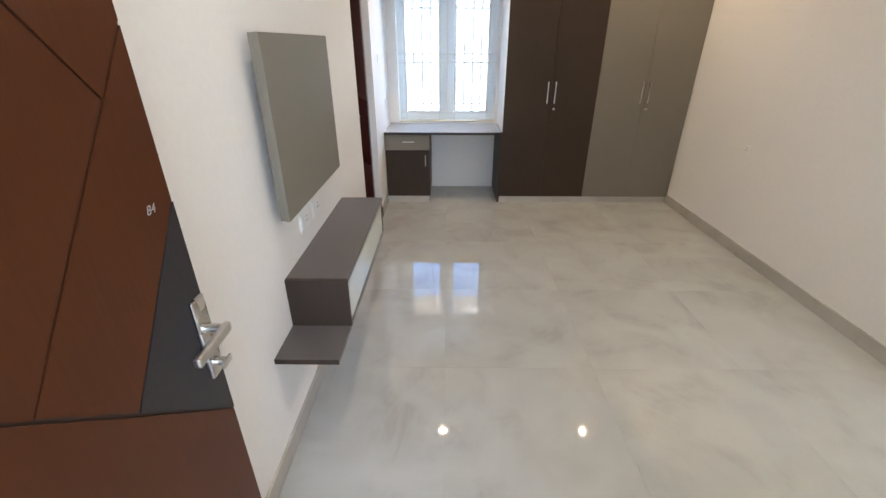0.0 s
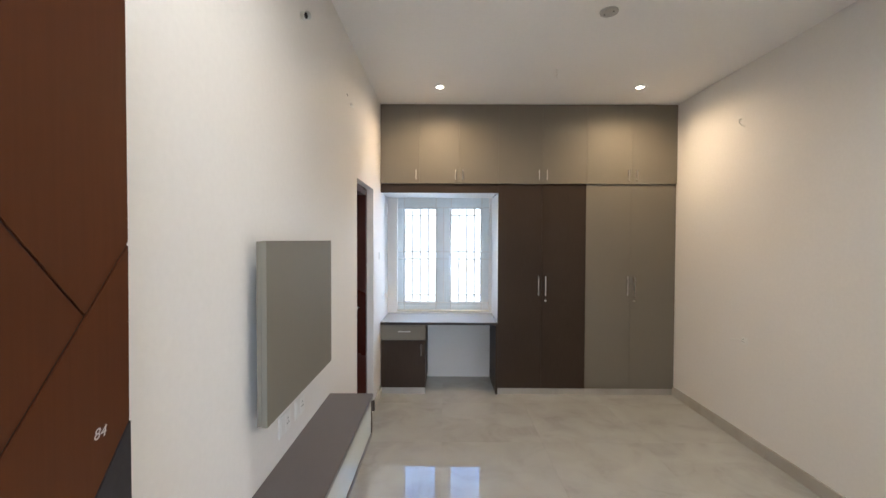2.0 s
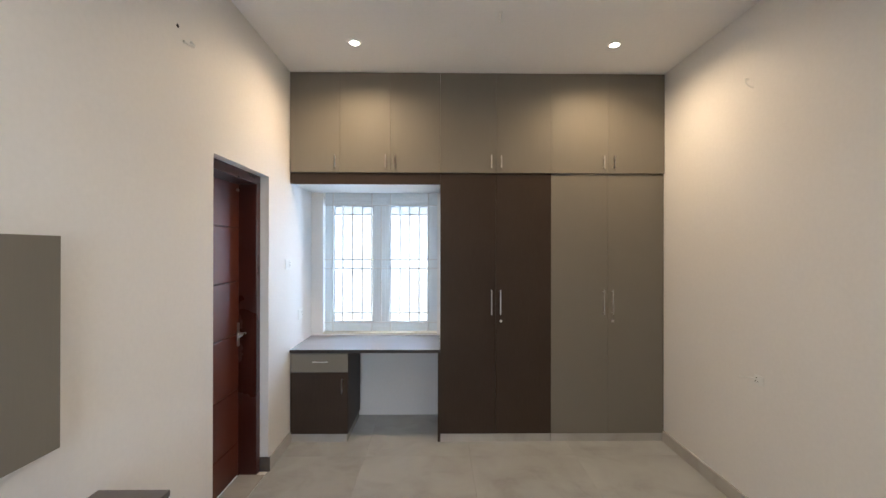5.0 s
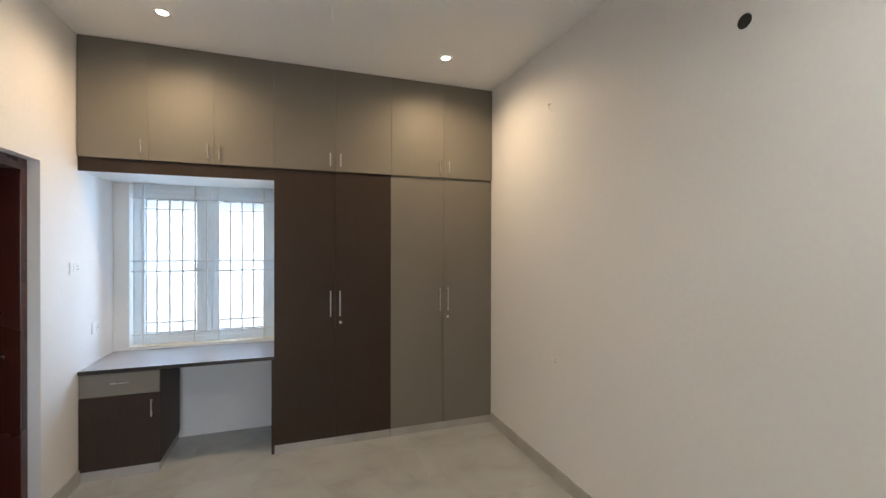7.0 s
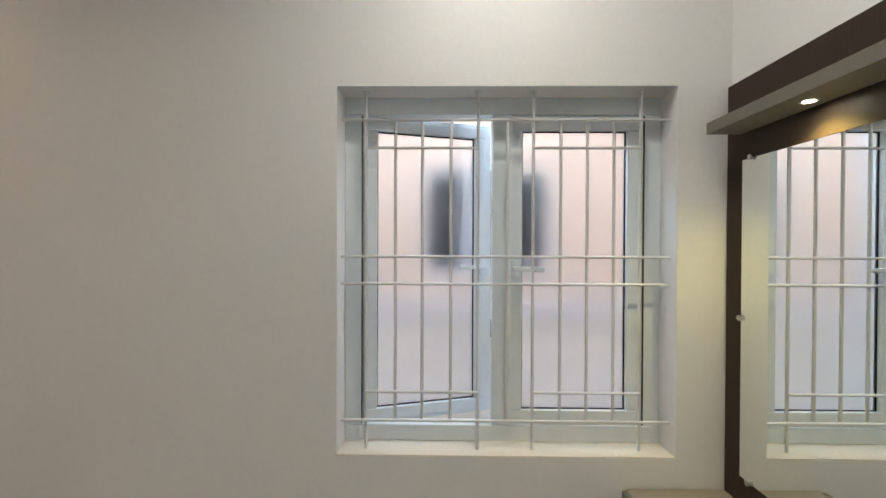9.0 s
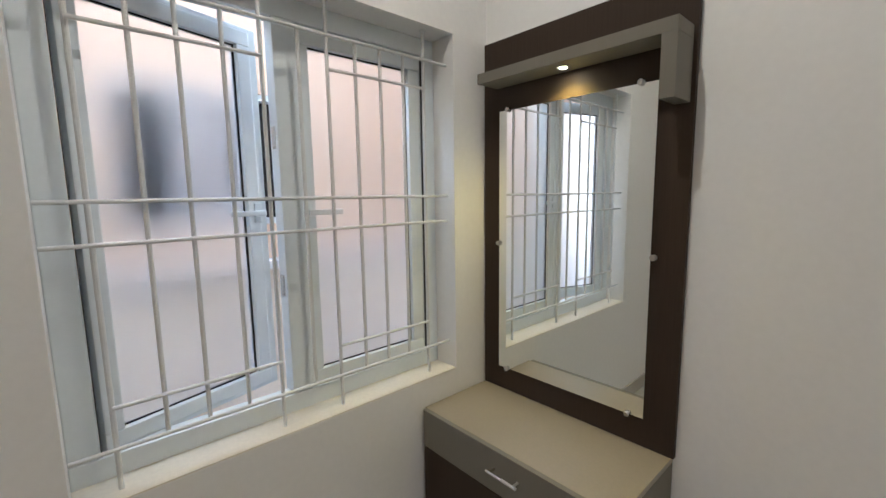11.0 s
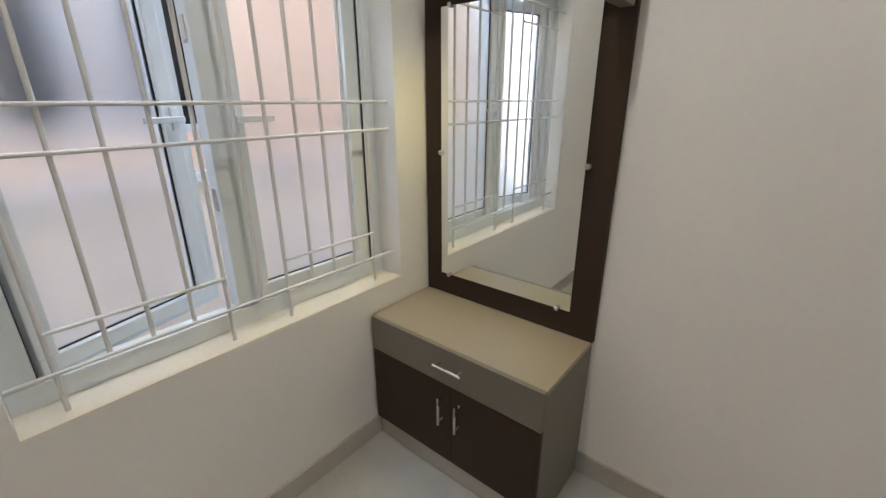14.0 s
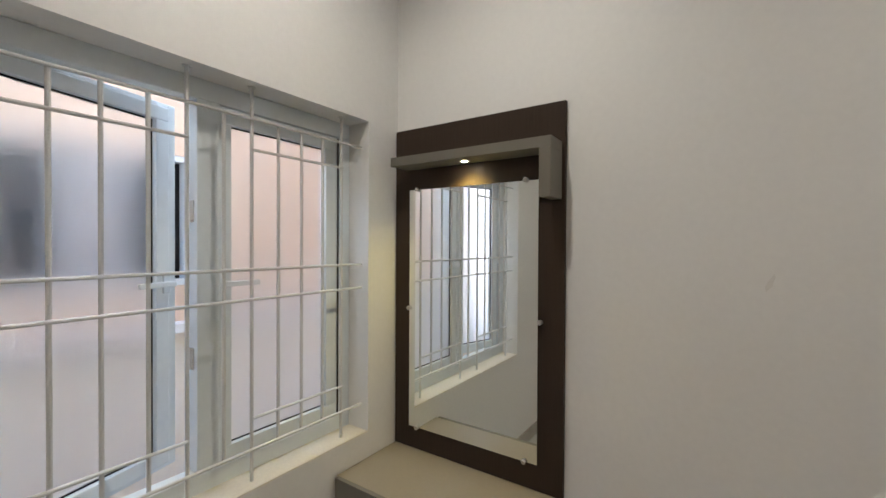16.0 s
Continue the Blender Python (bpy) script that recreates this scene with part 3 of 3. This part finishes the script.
def bar_pull(parent, a, b, out=(0, -1, 0), r=0.005):
    a, b, o = Vector(a), Vector(b), Vector(out)
    bm = add_rod(bmesh.new(), a + o * 0.028, b + o * 0.028, r, 12)
    d = (b - a).normalized() * 0.014
    for q in (a + d, b - d):
        add_rod(bm, q, q + o * 0.028, r * 0.8, 8)
    part("handle", bm, STEEL, parent, "brushed steel bar handle")


def key_lock(parent, p, out=(0, -1, 0)):
    p, o = Vector(p), Vector(out)
    bm = add_rod(bmesh.new(), p, p + o * 0.006, 0.011, 16)
    add_rod(bm, p + o * 0.006, p + o * 0.009, 0.006, 10)
    part("lock", bm, STEEL, parent, "round steel key lock")


def door_panel(parent, x0, x1, z0, z1, material, y=0.0, th=0.018):
    g = 0.0007
    return part("door", boxed(x0 + g, x1 - g, y, y + th, z0 + g, z1 - g, 0.0012), material, parent)


ZL, ZD = 2.187, 0.07
X1, X2, X3 = 1.216, 2.12, W - 0.003


def loft(x0, x1, doors, handles, label):
    c = thing("loft_cabinet", ((x0 + x1) / 2, 0.3, ZL), label, "cabinet", "loft cabinets under the ceiling")
    part("body", boxed(x0 + 0.001, x1 - 0.001, 0.0045, YB - 0.002, ZL + 0.002, H - 0.001, 0), TAUPE, c)
    for (a, b), h in zip(zip(doors, doors[1:]), handles):
        d = door_panel(c, a, b, ZL, H - 0.004, TAUPE, -0.014)
        bar_pull(d, (h, -0.014, 2.225), (h, -0.014, 2.325), r=0.0045)
    return c


c = loft(0.003, X1, [0.003, 0.405, 0.812, X1], [0.37, 0.775, 0.848], "taupe laminate loft cabinet with three doors above the desk")
c = loft(X1, X2, [X1, 1.668, X2], [1.628, 1.708], "taupe laminate loft cabinet with two doors under the ceiling")
c = loft(X2, X3, [X2, 2.582, X3], [2.54, 2.624], "taupe laminate loft cabinet with two doors beside the wall")

pel = thing("pelmet", (0.6, 0.3, 2.095), "dark brown pelmet board with a white underside above the window", "pelmet")
part("fascia", boxed(0.003, X1, 0.0, 0.018, 2.095, ZL - 0.001, 0.0012), DARK, pel)
part("soffit", boxed(0.003, X1 - 0.004, 0.0185, YB - 0.001, 2.10, ZL - 0.001, 0), WHITELAM, pel, "white laminate underside")


def wardrobe(x0, x1, mid, material, label, liner):
    c = thing("wardrobe", ((x0 + x1) / 2, 0.3, 0.0), label, "wardrobe", "tall wardrobes")
    part("body", boxed(x0 + (0.004 if liner else 0.001), x1 - 0.001, 0.0185, YB - 0.002, ZD, ZL - 0.002, 0), material, c)
    part("plinth", boxed(x0 + 0.002, x1 - 0.001, 0.012, YB - 0.002, 0.0, ZD - 0.0005, 0.001), SKIRT, c, "grey tile plinth")
    if liner:
        part("side_panel", boxed(x0, x0 + 0.0035, 0.0185, YB - 0.001, 0.754, 2.094, 0), WHITELAM, c, "white laminate side panel")
        part("lower_side_panel", boxed(x0 - 0.018, x0 + 0.0035, 0.004, YB - 0.001, 0.002, 0.724, 0.001), DARK, c)
    for a, b, h in ((x0, mid, mid - 0.036), (mid, x1, mid + 0.036)):
        d = door_panel(c, a, b, ZD, ZL, material)
        bar_pull(d, (h, 0, 1.04), (h, 0, 1.24))
        if a == mid:
            key_lock(d, (mid + 0.042, 0, 0.985))


wardrobe(X1, X2, 1.668, DARK, "dark brown wood-grain wardrobe with two tall doors", True)
wardrobe(X2, X3, 2.582, TAUPE, "taupe laminate wardrobe with two tall doors", False)

desk = thing("desk", (0.6, 0.29, 0.727), "grey-brown laminate desk top under the window", "desk top")
part("board", boxed(0.002, X1 - 0.001, -0.006, YB - 0.001, 0.727, 0.7535, 0.002), DESKTOP, desk)
part("edge_band", boxed(0.002, X1 - 0.001, -0.009, -0.0062, 0.727, 0.7535, 0.0008), EDGE, desk, "dark edge band")
# taupe strip at the back, just under the desk top
part("under_desk_strip", boxed(0.473, X1 - 0.02, YB - 0.05, YB - 0.02, 0.640, 0.7265, 0.001), TAUPE, desk)

ped = thing("desk_pedestal", (0.236, 0.27, 0.0), "dark brown desk pedestal with a taupe drawer", "cabinet")
part("body", boxed(0.003, 0.47, 0.0185, 0.535, ZD, 0.7265, 0.001), DARK, ped)
part("plinth", boxed(0.003, 0.462, 0.012, 0.53, 0.0, ZD - 0.0005, 0.001), SKIRT, ped, "grey tile plinth")
d = part("drawer", boxed(0.005, 0.468, 0.0, 0.018, 0.569, 0.722, 0.0012), TAUPE, ped, "taupe drawer front")
bar_pull(d, (0.19, 0, 0.66), (0.315, 0, 0.66), r=0.0045)
d = part("door", boxed(0.005, 0.468, 0.0, 0.018, 0.072, 0.565, 0.0012), DARK, ped)
bar_pull(d, (0.425, 0, 0.41), (0.425, 0, 0.53), r=0.0045)

# ---- inner door ----
y0, y1, _, zt = BATH
dr = thing("door_1", (-0.12, (y0 + y1) / 2, 0.0), "closed red-brown wooden door with horizontal grooves", "door", kind="structure")
part("frame", frame_bars(y0 + 0.001, y1 - 0.001, -0.12, zt - 0.001, 0.06, -0.215, -0.058, "x", 0.003), WOODFRAME, dr, "dark red polished frame")
cuts = [0.012, 0.242, 0.604, 0.985, 1.344, 1.712, 2.012]
leaf = part("leaf", boxed(-0.218, -0.1895, y0 + 0.064, y1 - 0.064, 0.008, 2.014, 0.001), GROOVE, dr)
for a, b in zip(cuts, cuts[1:]):
    part("panel", boxed(-0.1915, -0.178, y0 + 0.065, y1 - 0.065, a + 0.002, b - 0.002, 0.0065), INNERWOOD, leaf, "red-brown veneer panel")
bm = boxed(-0.178, -0.170, y1 - 0.095, y1 - 0.067, 0.90, 1.06, 0.003)
add_rod(bm, (-0.170, y1 - 0.081, 0.985), (-0.13, y1 - 0.081, 0.985), 0.008, 12)
add_box(bm, -0.137, -0.122, y1 - 0.185, y1 - 0.072, 0.976, 0.994, 0.004)
part("lever_handle", bm, STEEL, leaf, "steel lever handle")
bm = bmesh.new()
add_rod(bm, (-0.178, y1 - 0.10, 1.97), (-0.165, y1 - 0.10, 1.97), 0.01, 12)
part("stopper", bm, STEEL, leaf)

setting("threshold", boxed(-0.178, -0.001, y0 + 0.061, y1 - 0.061, 0.0005, 0.006, 0.001), SKIRT, "grey marble-look tile threshold under the inner door", "threshold")

# ---- entrance door, standing open ----
x0, x1, _, zt = ENTRY
dr = thing("door_2", (0.09, -4.40, 0.0), "open red-brown veneer entrance door with charcoal inlays", "door", kind="structure")
bm = bmesh.new()
for a, b, c, d in ((x0 + 0.001, x0 + 0.038, 0.0, zt - 0.04), (x1 - 0.038, x1 - 0.001, 0.0, zt - 0.04), (x0 + 0.001, x1 - 0.001, zt - 0.04, zt - 0.001)):
    add_box(bm, a, b, -4.425, -4.30, c, d, 0.003)
part("frame", bm, WOODFRAME, dr, "dark red polished frame")
YF = -3.612
leaf = part("leaf", boxed(0.094, 0.1255, -4.40, YF, 0.008, 2.03, 0.0015), GROOVE, dr)
XF = 0.129


def inlay(name, pts, material, label=""):
    """A flat veneer piece on the leaf, with a narrow groove left round it."""
    c = sum((Vector(p) for p in pts), Vector((0, 0))) / len(pts)
    bm = bmesh.new()
    ring = []
    for p in pts:
        v = Vector(p) - c
        v = v * (1 - 0.0022 / max(v.length * 0.5, 0.02))
        ring.append(c + v)
    lo = [bm.verts.new((0.1257, q.x, q.y)) for q in ring]
    hi = [bm.verts.new((XF, q.x, q.y)) for q in ring]
    bm.faces.new(hi)
    for i in range(len(ring)):
        k = (i + 1) % len(ring)
        bm.faces.new((lo[i], lo[k], hi[k], hi[i]))
    part(name, bm, material, leaf, label)


YH = -4.399
inlay("veneer_panel", [(YF, 1.600), (YF, 2.029), (-3.815, 2.029), (-3.962, 1.803), (-3.70, 1.491)], WOOD)
inlay("charcoal_inlay", [(-3.815, 2.029), (-4.152, 2.029), (-3.962, 1.803)], BLACKLAM, "charcoal laminate inlay")
inlay("veneer_panel", [(-3.70, 1.491), (-4.152, 2.029), (YH, 2.029), (YH, 1.542), (-3.992, 1.135)], WOOD)
inlay("veneer_panel", [(YF, 1.600), (-3.70, 1.491), (-3.992, 1.135), (-3.855, 0.998), (YF, 1.302)], WOOD)
inlay("charcoal_inlay", [(YF, 1.302), (-3.855, 0.998), (YF, 0.757)], BLACKLAM, "charcoal laminate inlay")
inlay("veneer_panel", [(YH, 1.542), (YH, 0.009), (YF, 0.009), (YF, 0.757), (-3.855, 0.998), (-3.992, 1.135)], WOOD)
# lock plate, lever and keyhole at the free edge
yc = YF - 0.028
bm = boxed(XF, XF + 0.009, yc - 0.022, yc + 0.022, 0.895, 1.095, 0.004)
part("lock_plate", bm, STEEL, leaf, "brushed steel lock plate")
bm = add_rod(bmesh.new(), (XF + 0.009, yc, 1.02), (XF + 0.05, yc, 1.02), 0.011, 14)
add_box(bm, XF + 0.043, XF + 0.058, yc - 0.115, yc + 0.012, 1.009, 1.031, 0.005)
part("lever_handle", bm, STEEL, leaf, "brushed steel lever handle")
bm = add_rod(bmesh.new(), (XF + 0.009, yc, 0.93), (XF + 0.03, yc, 0.93), 0.010, 14)
add_box(bm, XF + 0.03, XF + 0.036, yc - 0.018, yc + 0.018, 0.921, 0.939, 0.003)
part("thumb_turn", bm, STEEL, leaf, "steel thumb turn")
cu = bpy.data.curves.new("chalk_mark", "FONT")
cu.body, cu.size, cu.extrude, cu.shear = "84", 0.024, 0.0002, 0.25
mark = new("chalk_mark", cu)
mark.data.materials.append(CHALK)
mark.parent = leaf
mark.matrix_local = Matrix.Translation((XF + 0.0006 - 0.09, -3.690 + 4.40, 1.298)) @ pose(0, 0, 0, 90, 0, 90)
tagged(mark, "number 84 written in white chalk")

# ---- television panel and console ----
tv = thing("television_backboard", (0.0, -2.53, 0.97), "taupe laminate television panel fixed on the wall", "wall panel")
part("back_frame", boxed(0.0, 0.0355, -2.76, -2.29, 1.12, 1.455, 0.001), EDGE, tv)
part("body", boxed(0.036, 0.0525, -2.928, -2.136, 0.974, 1.601, 0.001), TAUPE, tv)
part("front_board", boxed(0.053, 0.071, -2.93, -2.134, 0.972, 1.603, 0.0015), TAUPE, tv)

con = thing("tv_console", (0.0, -2.5, 0.47), "wall-hung grey-brown television console with a pale front", "console")
part("top", boxed(0.0, 0.252, -2.9018, -1.905, 0.692, 0.714, 0.0015), GREYTOP, con)
part("end_panel", boxed(0.0, 0.252, -2.92, -2.902, 0.492, 0.7138, 0.001), DARK, con)
part("end_panel", boxed(0.0, 0.247, -1.925, -1.907, 0.492, 0.6918, 0.001), DARK, con)
part("back_panel", boxed(0.0, 0.015, -2.8998, -1.9252, 0.492, 0.6918, 0), DARK, con)
part("front_flap", boxed(0.228, 0.243, -2.8995, -1.9255, 0.4925, 0.6915, 0.001), PALEGLASS, con, "pale lacquered glass flap")
part("shelf", boxed(0.0, 0.246, -3.133, -1.905, 0.47, 0.4918, 0.0012), GREYTOP, con)
part("edge_band", boxed(0.0, 0.246, -3.1355, -3.1333, 0.47, 0.4916, 0.0005), DARK, con, "dark brown edge band")

# ---- dressing unit ----
dx0, dx1, dyf = 2.25, 3.03, -3.79
un = thing("dressing_unit", (2.64, -3.985, 0.0), "low taupe dressing unit with dark doors in the corner", "cabinet")
part("body", boxed(dx0 + 0.018, dx1, YS + 0.001, dyf - 0.0185, 0.1, 0.592, 0), TAUPE, un)
part("side_panel", boxed(dx0, dx0 + 0.0175, YS + 0.001, dyf - 0.019, 0.0, 0.592, 0.001), TAUPE, un)
part("plinth", boxed(dx0 + 0.018, dx1, YS + 0.02, dyf - 0.02, 0.0, 0.0995, 0.001), SKIRT, un, "grey tile plinth")
part("top", boxed(dx0, dx1 + 0.01, YS + 0.001, dyf - 0.0186, 0.5925, 0.6125, 0.0015), SANDTOP, un, "sand-coloured laminate top")
d = part("drawer", boxed(dx0, dx1, dyf - 0.018, dyf, 0.462, 0.6125, 0.0012), TAUPE, un, "taupe drawer front")
bar_pull(d, (2.552, dyf, 0.548), (2.675, dyf, 0.548), (0, 1, 0))
for a, b, h in ((dx0, 2.612, 2.573), (2.612, dx1, 2.651)):
    d = part("door", boxed(a + 0.0012, b - 0.0012, dyf - 0.018, dyf, 0.108, 0.459, 0.0012), DARK, un, "dark brown door")
    bar_pull(d, (h, dyf, 0.29), (h, dyf, 0.412), (0, 1, 0))

px0, px1 = 2.243, 3.038
mi = thing("mirror_panel", (2.64, -4.17, 0.613), "dark brown wall panel with a frameless mirror and lit hood", "mirror")
part("panel", boxed(px0, px1, YS + 0.001, -4.16, 0.6135, 2.057, 0.0015), DARK, mi)
glass = part("mirror", boxed(2.338, 2.950, -4.158, -4.152, 0.714, 1.780, 0.0008), MIRROR, mi, "clear mirror glass")
for x, z in ((2.905, 0.714), (2.39, 0.714), (2.950, 1.249), (2.330, 1.249), (2.905, 1.782), (2.39, 1.782)):
    bm = add_rod(bmesh.new(), (x, -4.16, z), (x, -4.144, z), 0.009, 16)
    add_rod(bm, (x, -4.144, z), (x, -4.141, z), 0.010, 16, 0.007)
    part("clip", bm, STEEL, mi, "round steel mirror clip")
hood = part("hood", add_box(add_box(bmesh.new(), 2.254, 2.968, -4.159, -4.042, 1.871, 1.909, 0.0015),
            2.254, 2.296, -4.159, -4.042, 1.702, 1.8708, 0.0015), TAUPE, mi, "taupe L-shaped hood")
LX, LY = 2.63, -4.10
part("led_rim", add_ring(bmesh.new(), (LX, LY, 1.871), (0, 0, -1), 0.022, 0.015, 0.004, 24), STEEL, hood)
part("led", add_rod(bmesh.new(), (LX, LY, 1.8705), (LX, LY, 1.8685), 0.0115, 20), LEDGLOW, hood, "glowing warm light")
led = bpy.data.lights.new("hood_lamp", "SPOT")
led.energy, led.color, led.spot_size, led.spot_blend, led.shadow_soft_size = LED_W, (1.0, 0.73, 0.18), radians(130), 0.8, 0.012
o = new("hood_lamp", led)
o.location = (LX, LY, 1.861)

# ---- floor tiles ----
SIZE, GAP = 0.8, 0.0007
floor = bpy.data.objects["floor"]
cache = {}
xs = [0.0, 0.646, 1.446, 2.246, W]
ys = [YB - SIZE * i for i in range(10)]
for i in range(len(xs) - 1):
    for j in range(len(ys) - 1):
        w, h = xs[i + 1] - xs[i], SIZE
        y_low = max(ys[j + 1], HALL)
        h = ys[j] - y_low
        key = (round(w, 3), round(h, 3))
        if key not in cache:
            cache[key] = mesh_of("tile", add_box(bmesh.new(), -w / 2 + GAP / 2, w / 2 - GAP / 2, -h / 2 + GAP / 2, h / 2 - GAP / 2, -0.012, 0.0), TILE)
        t = new("tile", cache[key])
        t.location = ((xs[i] + xs[i + 1]) / 2, (ys[j] + y_low) / 2, 0)
        t.parent = floor
